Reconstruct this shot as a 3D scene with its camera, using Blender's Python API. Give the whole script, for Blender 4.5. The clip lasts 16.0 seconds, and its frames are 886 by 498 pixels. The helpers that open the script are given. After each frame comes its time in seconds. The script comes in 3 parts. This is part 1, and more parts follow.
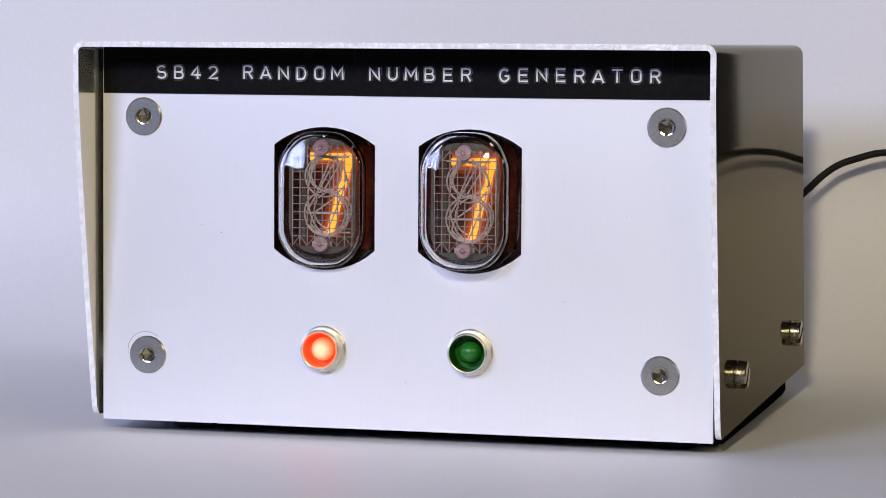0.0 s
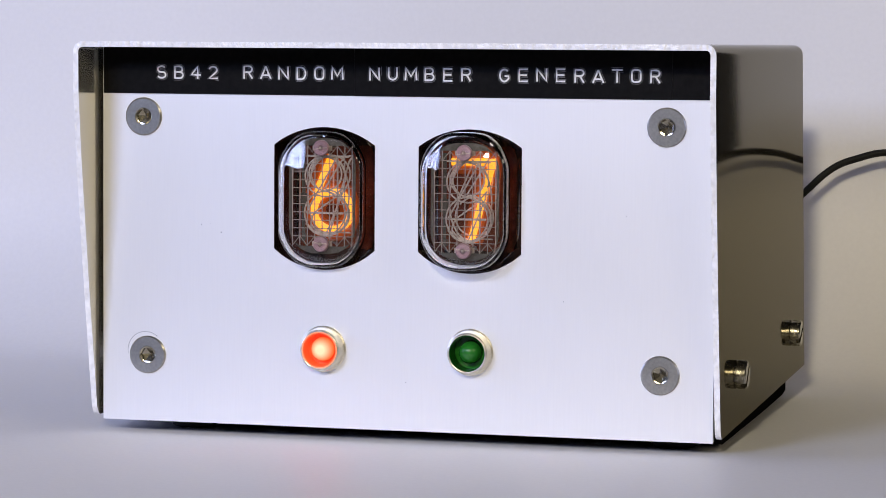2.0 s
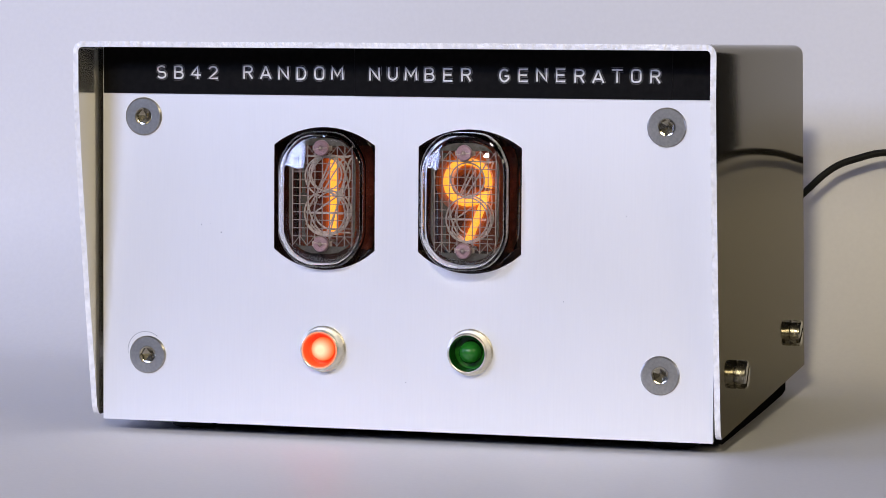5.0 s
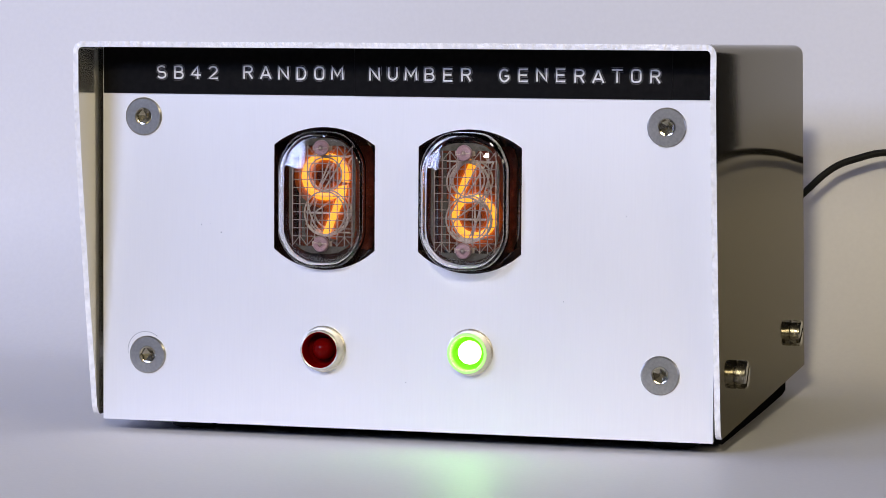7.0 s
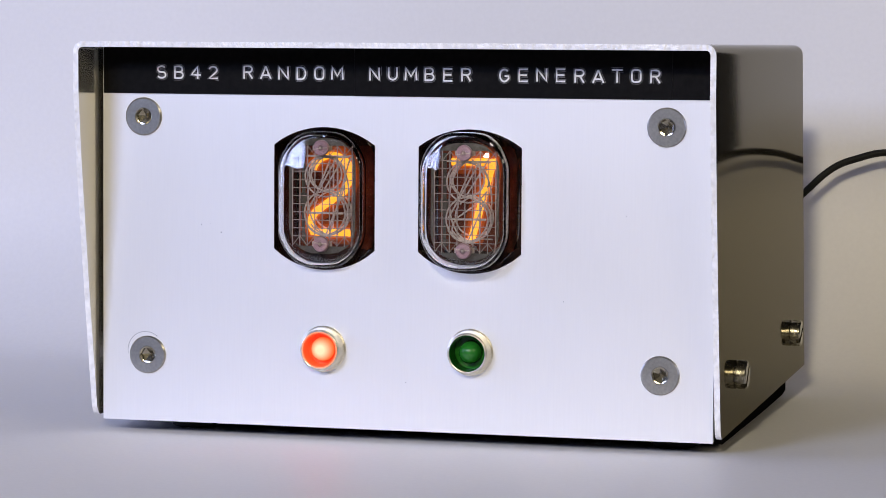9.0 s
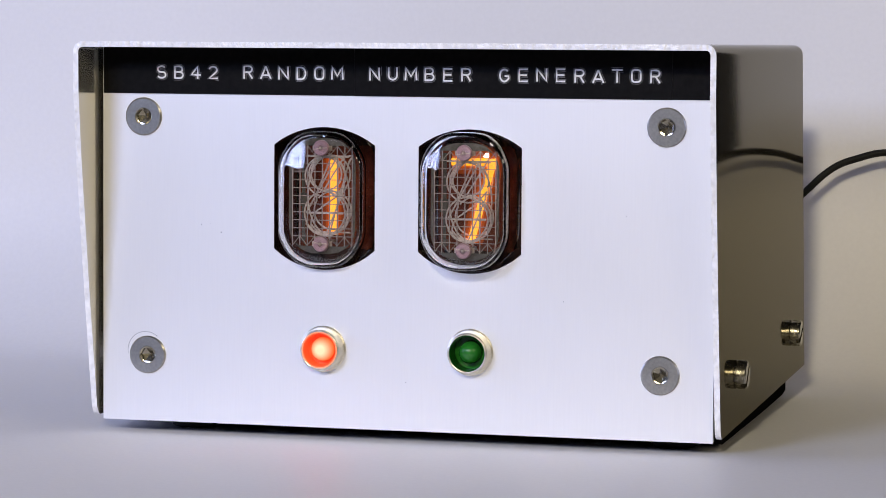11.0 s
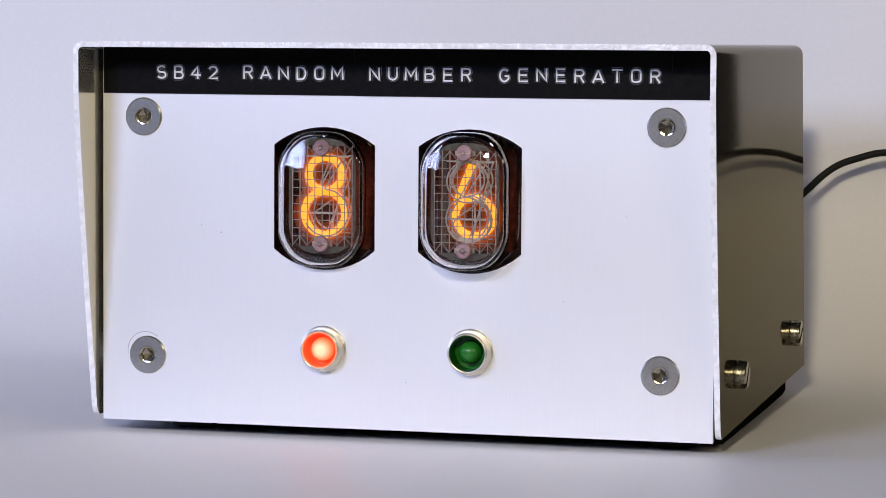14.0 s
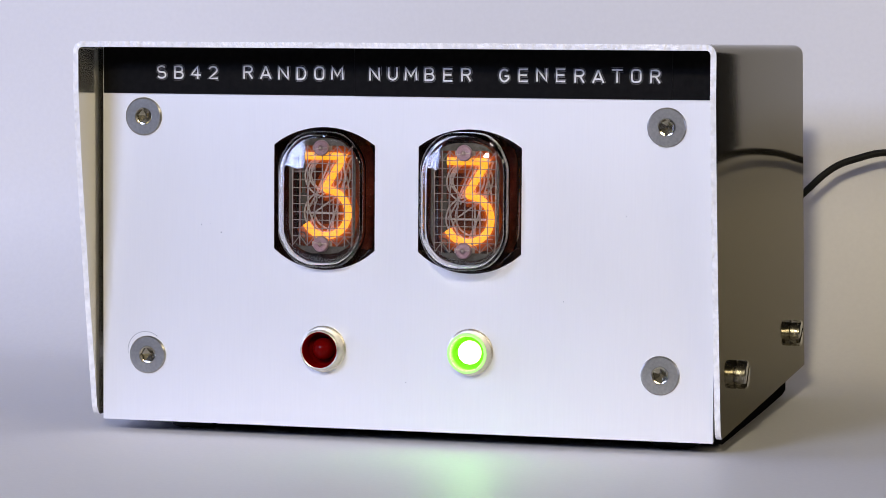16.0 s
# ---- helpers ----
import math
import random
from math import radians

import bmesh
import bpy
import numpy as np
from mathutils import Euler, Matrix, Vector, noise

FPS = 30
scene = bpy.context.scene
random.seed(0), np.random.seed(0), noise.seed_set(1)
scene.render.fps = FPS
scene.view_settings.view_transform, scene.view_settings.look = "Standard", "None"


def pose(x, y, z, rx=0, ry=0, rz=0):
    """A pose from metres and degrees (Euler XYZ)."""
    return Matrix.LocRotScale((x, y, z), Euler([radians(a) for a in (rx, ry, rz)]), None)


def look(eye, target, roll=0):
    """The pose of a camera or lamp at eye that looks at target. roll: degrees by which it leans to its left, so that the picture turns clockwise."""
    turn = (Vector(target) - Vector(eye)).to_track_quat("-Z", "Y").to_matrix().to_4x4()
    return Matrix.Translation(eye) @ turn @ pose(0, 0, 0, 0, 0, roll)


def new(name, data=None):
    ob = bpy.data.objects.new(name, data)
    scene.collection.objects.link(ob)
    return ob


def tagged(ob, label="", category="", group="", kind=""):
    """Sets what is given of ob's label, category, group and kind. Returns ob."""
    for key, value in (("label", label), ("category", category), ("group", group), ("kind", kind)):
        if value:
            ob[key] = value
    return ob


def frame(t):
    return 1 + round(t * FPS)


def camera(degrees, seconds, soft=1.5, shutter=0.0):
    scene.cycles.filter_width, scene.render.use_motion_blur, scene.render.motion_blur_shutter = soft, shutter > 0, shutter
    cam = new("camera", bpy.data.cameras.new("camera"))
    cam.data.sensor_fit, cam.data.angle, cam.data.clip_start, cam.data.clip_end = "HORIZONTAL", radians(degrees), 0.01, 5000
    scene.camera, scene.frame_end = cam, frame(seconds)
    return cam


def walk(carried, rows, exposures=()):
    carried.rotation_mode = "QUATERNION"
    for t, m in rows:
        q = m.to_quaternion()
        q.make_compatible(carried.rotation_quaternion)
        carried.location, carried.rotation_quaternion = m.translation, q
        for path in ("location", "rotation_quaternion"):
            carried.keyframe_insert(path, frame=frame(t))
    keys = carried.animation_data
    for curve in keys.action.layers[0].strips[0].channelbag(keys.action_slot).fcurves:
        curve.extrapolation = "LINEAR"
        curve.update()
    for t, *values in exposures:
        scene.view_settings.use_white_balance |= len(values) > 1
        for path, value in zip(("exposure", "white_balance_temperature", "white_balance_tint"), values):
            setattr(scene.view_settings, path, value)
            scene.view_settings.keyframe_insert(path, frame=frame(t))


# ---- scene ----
cam = camera(16.88, 16.0, soft=0.75)
# The camera stands on a tripod; lengths of the device are in millimetres below.
EYE = (0.27255, -0.70199, 0.09875)
TURN = pose(0, 0, 0, 90 - 3.997, 0, 14.714) @ pose(0, 0, 0, 0, 0, 0.429)
STAND = Matrix.Translation(EYE) @ TURN
walk(cam, [(0.0, STAND), (16.0, STAND)])

# ---- light ----
world = bpy.data.worlds.new("room_dark")
scene.world = world
world.use_nodes = True
world.node_tree.nodes["Background"].inputs[0].default_value = (0.5, 0.45, 0.38, 1)
world.node_tree.nodes["Background"].inputs[1].default_value = 0.02


def area_lamp(name, eye, target, size, watts, colour):
    lamp = bpy.data.lights.new(name, "AREA")
    lamp.shape, lamp.size, lamp.size_y = "RECTANGLE", size[0], size[1]
    lamp.energy, lamp.color = watts, colour
    ob = new(name, lamp)
    ob.matrix_world = look(eye, target)
    return ob


# daylight in a window far to the left, a cool and a warm lamp behind the camera, and a warm one to the right
area_lamp("window_daylight", (-1.75, -0.50, 0.55), (0.07, 0.05, 0.05), (1.0, 0.9), 17.0, (0.42, 0.50, 1.0))
area_lamp("ceiling_lamp_warm", (0.28, -1.60, 0.76), (0.07, 0.0, 0.05), (0.14, 0.08), 13.1, (1.0, 0.88, 0.64))
area_lamp("room_lamp_warm", (1.25, -0.95, 0.72), (0.07, 0.05, 0.03), (0.5, 0.4), 3.7, (1.0, 0.86, 0.62))
area_lamp("ceiling_lamp_cool", (-0.52, -1.56, 0.70), (0.07, 0.0, 0.05), (0.50, 0.40), 16.6, (0.50, 0.59, 1.0))
scene.view_settings.exposure = 0.0


# ---- materials ----
def material(name, base, rough=0.5, metal=0.0, grain=0.0, scale=300.0, stretch=(1, 1, 1), bump=0.0, stain=0.0,
             stain_scale=20.0, coat=0.0, rough_grain=0.0, spec=0.5, edge=None, depth=0.0002):
    """A surface with fine grain and larger blotches; scale is in cycles a metre."""
    m = bpy.data.materials.new(name)
    m.use_nodes = True
    nt = m.node_tree
    b = nt.nodes["Principled BSDF"]
    b.inputs["Base Color"].default_value = (*base, 1)
    b.inputs["Roughness"].default_value = rough
    b.inputs["Metallic"].default_value = metal
    b.inputs["Coat Weight"].default_value = coat
    b.inputs["Specular IOR Level"].default_value = spec
    if edge:
        b.inputs["Specular Tint"].default_value = (*edge, 1)
    tc = nt.nodes.new("ShaderNodeTexCoord")
    mp = nt.nodes.new("ShaderNodeMapping")
    mp.inputs["Scale"].default_value = stretch
    nt.links.new(tc.outputs["Object"], mp.inputs["Vector"])
    n1 = nt.nodes.new("ShaderNodeTexNoise")
    n1.inputs["Scale"].default_value = scale
    n1.inputs["Detail"].default_value = 4
    nt.links.new(mp.outputs["Vector"], n1.inputs["Vector"])
    n2 = nt.nodes.new("ShaderNodeTexNoise")
    n2.inputs["Scale"].default_value = stain_scale
    n2.inputs["Detail"].default_value = 3
    nt.links.new(tc.outputs["Object"], n2.inputs["Vector"])

    def spread(fac, lo, hi):
        r = nt.nodes.new("ShaderNodeMapRange")
        r.inputs["From Min"].default_value, r.inputs["From Max"].default_value = 0.3, 0.7
        r.inputs["To Min"].default_value, r.inputs["To Max"].default_value = lo, hi
        nt.links.new(fac, r.inputs["Value"])
        return r.outputs["Result"]

    if grain or stain:
        mul = nt.nodes.new("ShaderNodeMath")
        mul.operation = "MULTIPLY"
        nt.links.new(spread(n1.outputs["Fac"], 1 - grain, 1 + grain), mul.inputs[0])
        nt.links.new(spread(n2.outputs["Fac"], 1 - stain, 1 + stain), mul.inputs[1])
        tint = nt.nodes.new("ShaderNodeVectorMath")
        tint.operation = "SCALE"
        tint.inputs[0].default_value = base
        nt.links.new(mul.outputs[0], tint.inputs["Scale"])
        nt.links.new(tint.outputs[0], b.inputs["Base Color"])
    if rough_grain:
        nt.links.new(spread(n1.outputs["Fac"], rough - rough_grain, rough + rough_grain), b.inputs["Roughness"])
    if bump:
        bp = nt.nodes.new("ShaderNodeBump")
        bp.inputs["Strength"].default_value = bump
        bp.inputs["Distance"].default_value = depth
        nt.links.new(n1.outputs["Fac"], bp.inputs["Height"])
        nt.links.new(bp.outputs["Normal"], b.inputs["Normal"])
    return m


def glowing(name, colour, strength, sampled=True, base=(0.008, 0.006, 0.005)):
    m = bpy.data.materials.new(name)
    m.use_nodes = True
    b = m.node_tree.nodes["Principled BSDF"]
    b.inputs["Base Color"].default_value = (*base, 1)
    b.inputs["Emission Color"].default_value = (*colour, 1)
    b.inputs["Emission Strength"].default_value = strength
    if not sampled:
        m.cycles.emission_sampling = "NONE"
    return m


def dome_glow(name, middle, edge, strength, reach, start=0.35):
    """A lit dome, paler over the die than at its edge, which lies reach metres from the axis."""
    m = glowing(name, middle, strength)
    nt = m.node_tree
    tc, flat, size, span, mix = (nt.nodes.new(k) for k in ("ShaderNodeTexCoord", "ShaderNodeVectorMath", "ShaderNodeVectorMath",
                                                           "ShaderNodeMapRange", "ShaderNodeMix"))
    flat.operation, size.operation, mix.data_type = "MULTIPLY", "LENGTH", "RGBA"
    flat.inputs[1].default_value = (1, 0, 1)
    span.inputs["From Min"].default_value, span.inputs["From Max"].default_value = reach * start, reach
    mix.inputs[6].default_value, mix.inputs[7].default_value = (*middle, 1), (*edge, 1)
    nt.links.new(tc.outputs["Object"], flat.inputs[0])
    nt.links.new(flat.outputs[0], size.inputs[0])
    nt.links.new(size.outputs["Value"], span.inputs["Value"])
    nt.links.new(span.outputs["Result"], mix.inputs[0])
    nt.links.new(mix.outputs[2], nt.nodes["Principled BSDF"].inputs["Emission Color"])
    return m


def faint_glow(name, colour, strength):
    """Haze of gas glow and spilled light: clear, with some light of its own."""
    m = bpy.data.materials.new(name)
    m.use_nodes = True
    nt = m.node_tree
    nt.nodes.remove(nt.nodes["Principled BSDF"])
    out = nt.nodes["Material Output"]
    add, clear, em = (nt.nodes.new(k) for k in ("ShaderNodeAddShader", "ShaderNodeBsdfTransparent", "ShaderNodeEmission"))
    em.inputs["Color"].default_value, em.inputs["Strength"].default_value = (*colour, 1), strength
    nt.links.new(clear.outputs[0], add.inputs[0])
    nt.links.new(em.outputs[0], add.inputs[1])
    nt.links.new(add.outputs[0], out.inputs["Surface"])
    m.cycles.emission_sampling = "NONE"
    return m


def clear_glass(name, tint, ior=1.46, rough=0.0):
    m = bpy.data.materials.new(name)
    m.use_nodes = True
    b = m.node_tree.nodes["Principled BSDF"]
    b.inputs["Base Color"].default_value = (*tint, 1)
    b.inputs["Transmission Weight"].default_value = 1.0
    b.inputs["Roughness"].default_value = rough
    b.inputs["IOR"].default_value = ior
    return m


PANEL = material("satin_white_aluminium", (0.87, 0.866, 0.863), 0.40, 0.50, grain=0.010, scale=2200, stretch=(1, 1, 0.04),
                 bump=0.01, stain=0.012, stain_scale=25)
# outside darkened for its dim reflections, inside paled for light off the panel
COVER = material("brushed_aluminium_shaded", (0.138, 0.124, 0.096), 0.065, 0.80, grain=0.05, scale=1600, stretch=(1, 1, 0.03),
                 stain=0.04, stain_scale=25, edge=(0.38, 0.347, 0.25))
INSIDE = material("mill_aluminium_lit", (0.74, 0.71, 0.62), 0.17, 0.84, grain=0.03, scale=1800, stretch=(1, 0.05, 1), stain=0.04, stain_scale=40)
EDGE = material("sawn_aluminium_edge", (0.93, 0.93, 0.935), 0.26, 0.0, grain=0.06, scale=900, stretch=(1, 1, 0.6), bump=1.0, stain=0.10,
                stain_scale=500, spec=0.8, depth=0.0006)
BLACK = material("black_plastic", (0.010, 0.009, 0.009), 0.35, grain=0.2, scale=400, stain=0.2)
BROWN = material("dark_brown_bakelite", (0.014, 0.0052, 0.0034), 0.25, grain=0.3, scale=500, stain=0.3, stain_scale=90, spec=0.25)
# lightless black, coloured so for the shade beneath the box
GAP_SHADE = material("matt_black_gap_shade", (0.006, 0.006, 0.006), 0.9, grain=0.3, scale=900, spec=0.0)
RUBBER = material("black_rubber", (0.012, 0.012, 0.012), 0.7, grain=0.2, scale=600)
# the red in this base colour stands for neon light falling on the mica
BACK = material("brown_mica_neon_tint", (0.072, 0.0175, 0.0085), 0.7, grain=0.3, scale=500, stain=0.3, stain_scale=90, spec=0.0)
TAPE = material("black_label_tape", (0.0062, 0.0058, 0.0056), 0.30, grain=0.3, scale=700, bump=0.03, stain=0.2, stain_scale=60, spec=0.10)
LETTER = material("white_stressed_plastic", (0.82, 0.82, 0.83), 0.45, grain=0.12, scale=2500)
HALO = material("grey_stressed_plastic", (0.17, 0.17, 0.175), 0.45, grain=0.3, scale=2500)
STEEL = material("stainless_steel", (0.43, 0.415, 0.37), 0.30, 0.95, grain=0.10, scale=1500, bump=0.08, stain=0.1, stain_scale=120)
HEX = material("socket_steel", (0.40, 0.37, 0.29), 0.22, 0.97, grain=0.2, scale=900)
NICKEL = material("nickel_plate", (0.50, 0.47, 0.38), 0.24, 1.0, grain=0.1, scale=800, rough_grain=0.05)
CHROME = material("turned_chrome", (0.78, 0.735, 0.61), 0.30, 0.92, grain=0.08, scale=1500, bump=0.1)
WIRE = material("dull_cathode_wire", (0.25, 0.200, 0.16), 0.50, 0.80, grain=0.2, scale=1500)
GRID = material("oxidised_anode_sheet", (0.046, 0.041, 0.032), 0.70, 0.2, grain=0.25, scale=900, stain=0.25, stain_scale=200, spec=0.08)
MESH = material("anode_mesh_wire", (0.155, 0.117, 0.092), 0.48, 0.60, grain=0.2, scale=900)
CERAMIC = material("pink_ceramic", (0.135, 0.072, 0.076), 0.5, grain=0.12, scale=900)
PAPER = material("pale_grey_backdrop_paper", (0.775, 0.765, 0.755), 0.55, grain=0.015, scale=700, bump=0.03, stain=0.015, stain_scale=9)
TABLE = material("dark_wood", (0.035, 0.024, 0.016), 0.65, grain=0.3, scale=60, stretch=(0.1, 1, 1), stain=0.2, spec=0.1)
WALLS = material("dim_room_paint", (0.05, 0.045, 0.04), 0.8, grain=0.04, scale=60, stain=0.05, stain_scale=2)
CABLE = material("black_cable_sheath", (0.008, 0.008, 0.008), 0.55, grain=0.2, scale=600, spec=0.2)
PENCIL = material("scribed_line", (0.25, 0.25, 0.27), 0.6, grain=0.3, scale=2000)
NEON = glowing("neon_glow", (1.0, 0.345, 0.004), 1.6, sampled=False)
NEON_NEAR = faint_glow("neon_glow_near", (1.0, 0.19, 0.004), 0.22)
NEON_FAR = faint_glow("neon_haze_far", (1.0, 0.14, 0.006), 0.115)
RED_CORE = dome_glow("red_led_core", (1.0, 0.075, 0.045), (1.0, 0.012, 0.002), 12.0, 0.0029)
RED_RIM = glowing("red_led_rim", (1.0, 0.085, 0.022), 0.35, base=(0.8, 0.16, 0.05))
GREEN_CORE = dome_glow("green_led_core", (0.40, 1.0, 0.28), (0.007, 0.028, 0.001), 112.0, 0.0029, 0.72)
GREEN_BLOOM = glowing("green_led_bloom", (0.55, 1.0, 0.30), 0.85, base=(0.1, 0.3, 0.05))
RED_BLOOM = glowing("red_led_bloom", (1.0, 0.20, 0.10), 0.5, base=(0.8, 0.34, 0.16))
GREEN_RIM = glowing("green_led_rim", (0.27, 1.0, 0.01), 0.75, base=(0.012, 0.10, 0.002))
RED_LENS = material("dark_red_plastic", (0.125, 0.0013, 0.0013), 0.10, grain=0.1, scale=500, spec=0.07)
RED_SLEEVE = material("matt_dark_red_plastic", (0.19, 0.0018, 0.0016), 0.5, grain=0.1, scale=500, spec=0.0)
GREEN_LENS = material("dark_green_plastic", (0.006, 0.075, 0.006), 0.3, grain=0.1, scale=500, spec=0.06)
GREEN_DOME = material("green_plastic", (0.018, 0.17, 0.018), 0.10, grain=0.1, scale=500)
GLASS = clear_glass("tube_glass", (0.97, 0.97, 0.97))


# ---- mesh helpers, in millimetres ----
def part(name, bm, mat, parent, label="", smooth=35, at=None, turn=True):
    """Links a bmesh in millimetres as one mesh object under parent."""
    bmesh.ops.scale(bm, vec=(0.001, 0.001, 0.001), verts=bm.verts)
    if turn:
        bmesh.ops.recalc_face_normals(bm, faces=bm.faces)
    if smooth:
        for f in bm.faces:
            f.smooth = True
        for e in bm.edges:
            if len(e.link_faces) == 2 and e.calc_face_angle(0) > radians(smooth):
                e.smooth = False
    me = bpy.data.meshes.new(name)
    bm.to_mesh(me)
    bm.free()
    for m in (mat if isinstance(mat, (list, tuple)) else [mat]):
        me.materials.append(m)
    ob = new(name, me)
    if parent:
        ob.parent = parent
    if at is not None:
        ob.matrix_basis = at
    return tagged(ob, label)


def mm(x, y, z, rx=0, ry=0, rz=0):
    return pose(x / 1000, y / 1000, z / 1000, rx, ry, rz)


def box(bm, x0, x1, y0, y1, z0, z1, bevel=0.0):
    made = bmesh.ops.create_cube(bm, size=1)["verts"]
    for v in made:
        v.co = Vector(((x0 + x1) / 2 + v.co.x * (x1 - x0), (y0 + y1) / 2 + v.co.y * (y1 - y0), (z0 + z1) / 2 + v.co.z * (z1 - z0)))
    if bevel:
        edges = {e for v in made for e in v.link_edges}
        bmesh.ops.bevel(bm, geom=list(edges), offset=bevel, segments=2, affect="EDGES", profile=0.5)


def plate(bm, loops, y0, y1):
    """A flat plate in the xz plane with holes: the first loop is the outline."""
    front = [[bm.verts.new((x, y0, z)) for x, z in lp] for lp in loops]
    back = [[bm.verts.new((x, y1, z)) for x, z in lp] for lp in loops]
    for rings in (front, back):
        edges = []
        for ring in rings:
            edges += [bm.edges.new((ring[i], ring[(i + 1) % len(ring)])) for i in range(len(ring))]
        bmesh.ops.triangle_fill(bm, use_beauty=True, edges=edges, normal=(0, -1, 0))
    for fr, bk in zip(front, back):
        n = len(fr)
        for i in range(n):
            bm.faces.new((fr[i], fr[(i + 1) % n], bk[(i + 1) % n], bk[i]))


def circle(cx, cz, r, n=32, turn=0.0):
    return [(cx + r * math.cos(turn + 2 * math.pi * i / n), cz + r * math.sin(turn + 2 * math.pi * i / n)) for i in range(n)]


def rounded(w, h, r, n=8, cx=0, cz=0):
    """A rounded rectangle, anticlockwise."""
    out = []
    for sx, sz, a0 in ((1, 1, 0), (-1, 1, 90), (-1, -1, 180), (1, -1, 270)):
        for i in range(n + 1):
            a = radians(a0 + 90 * i / n)
            out.append((cx + sx * (w / 2 - r) + r * math.cos(a), cz + sz * (h / 2 - r) + r * math.sin(a)))
    return out


def arched(w, h, rise=1.5, r=7.9, n=10):
    """A rounded rectangle with an arched top and foot, anticlockwise."""
    r = min(r * w / 21.6, w / 2 - 0.2)
    loop = []
    flat = rounded(w, h - 2 * rise, r, n)
    for (x, z), (x2, z2) in zip(flat, flat[1:] + flat[:1]):
        loop.append((x, z))
        if len(loop) in (n + 1, 3 * n + 8):
            loop += [(x + (x2 - x) * k / 6, z + (z2 - z) * k / 6) for k in range(1, 6)]
    return [(x, z + math.copysign(rise * (1 - (2 * x / w) ** 2), z)) for x, z in loop]


def rings(bm, stations, cap0=True, cap1=True):
    """Joins closed loops of equal length, each a list of points."""
    rows = [[bm.verts.new(p) for p in st] for st in stations]
    n = len(rows[0])
    for a, b in zip(rows, rows[1:]):
        for i in range(n):
            bm.faces.new((a[i], a[(i + 1) % n], b[(i + 1) % n], b[i]))
    if cap0:
        bm.faces.new(rows[0])
    if cap1:
        bm.faces.new(rows[-1])
    return rows


def lathe(bm, profile, axis="y", n=40, cx=0, cz=0):
    """Turns (distance along the axis, radius) pairs about the axis."""
    st = []
    for d, r in profile:
        ring = circle(cx, cz, max(r, 0.001), n)
        st.append([(x, d, z) for x, z in ring] if axis == "y" else [(d, x, z) for x, z in ring])
    rings(bm, st)


def strip(bm, pts, half_w, half_d, y, n=6, closed=False):
    """Sweeps a flat or oval section along a line in the xz plane."""
    k = len(pts)
    st = []
    for i, (x, z) in enumerate(pts):
        a = pts[(i - 1) % k] if closed or i > 0 else pts[i]
        b = pts[(i + 1) % k] if closed or i < k - 1 else pts[i]
        t = Vector((b[0] - a[0], b[1] - a[1])).normalized()
        nx, nz = -t.y, t.x
        ring = []
        for j in range(n):
            u = 2 * math.pi * (j + 0.5) / n
            w, d = half_w * math.cos(u), half_d * math.sin(u)
            ring.append((x + nx * w, y + d, z + nz * w))
        st.append(ring)
    if closed:
        rows = [[bm.verts.new(p) for p in s] for s in st]
        for i in range(k):
            a, b = rows[i], rows[(i + 1) % k]
            for j in range(n):
                bm.faces.new((a[j], a[(j + 1) % n], b[(j + 1) % n], b[j]))
    else:
        rings(bm, st)


# ---- the setting ----
def backdrop():
    """A sheet of paper that lies on the table and sweeps up into a wall."""
    bend, wall = 55.0, 200.0
    line = [(-116.0, 0.0), (-108.0, 0.0), (-100.0, 0.0), (40.0, 0.0), (90.0, 0.0)]
    for i in range(0, 13):
        a = radians(90 * i / 12)
        line.append((wall - bend + bend * math.sin(a), bend - bend * math.cos(a)))
    line += [(wall, 60.0), (wall, 68.0), (wall, 120.0), (wall + 2, 230.0)]
    bm = bmesh.new()
    st = []
    for i, (y, z) in enumerate(line):
        y2, z2 = line[min(i + 1, len(line) - 1)]
        y1, z1 = line[max(i - 1, 0)]
        t = Vector((y2 - y1, z2 - z1)).normalized()
        right = 184.5 + 75 * min(1, max(0, (66 - z) / 50))
        st.append([(-620, y, z), (right, y, z), (right, y + t.y * 0.3, z - t.x * 0.3), (-620, y + t.y * 0.3, z - t.x * 0.3)])
    rings(bm, st)
    ob = part("backdrop", bm, PAPER, None, "pale grey matt paper sweep behind and under the box", 60)
    return tagged(ob, category="backdrop", kind="structure")


def room():
    bm = bmesh.new()
    box(bm, -1500, 1500, -1200, 420, -40, -0.4)
    tagged(part("table", bm, TABLE, None, "dark wooden table top under the paper"), category="table", kind="structure")
    for name, dims in (("wall_west", (-2000, -1950, -2500, 1500)), ("wall_east", (1950, 2000, -2500, 1500)),
                       ("wall_north", (-1950, 1950, 1450, 1500)), ("wall_south", (-1950, 1950, -2500, -2450))):
        bm = bmesh.new()
        box(bm, *dims, -750, 1850)
        tagged(part(name, bm, WALLS, None, "plain dim painted room wall"), category="wall", kind="structure")
    for name, z0, z1 in (("floor", -800, -750), ("ceiling", 1850, 1900)):
        bm = bmesh.new()
        box(bm, -2000, 2000, -2500, 1500, z0, z1)
        tagged(part(name, bm, WALLS, None, "plain dim room surface"), category=name, kind="structure")


backdrop()
room()

# ---- the device ----
device = new("random_number_generator")
device.matrix_world = mm(0, 0, 3)
tagged(device, "aluminium box with two glowing numeral tubes and two indicator lights", "electronic device")

TUBES = ((57.9, 0.0, 56.6), (94.9, -3.5, 57.0))
INNER = ((0.55, 0.85), (0.55, -0.1))
LIGHTS = ((57.9, 19.6), (95.3, 20.0))
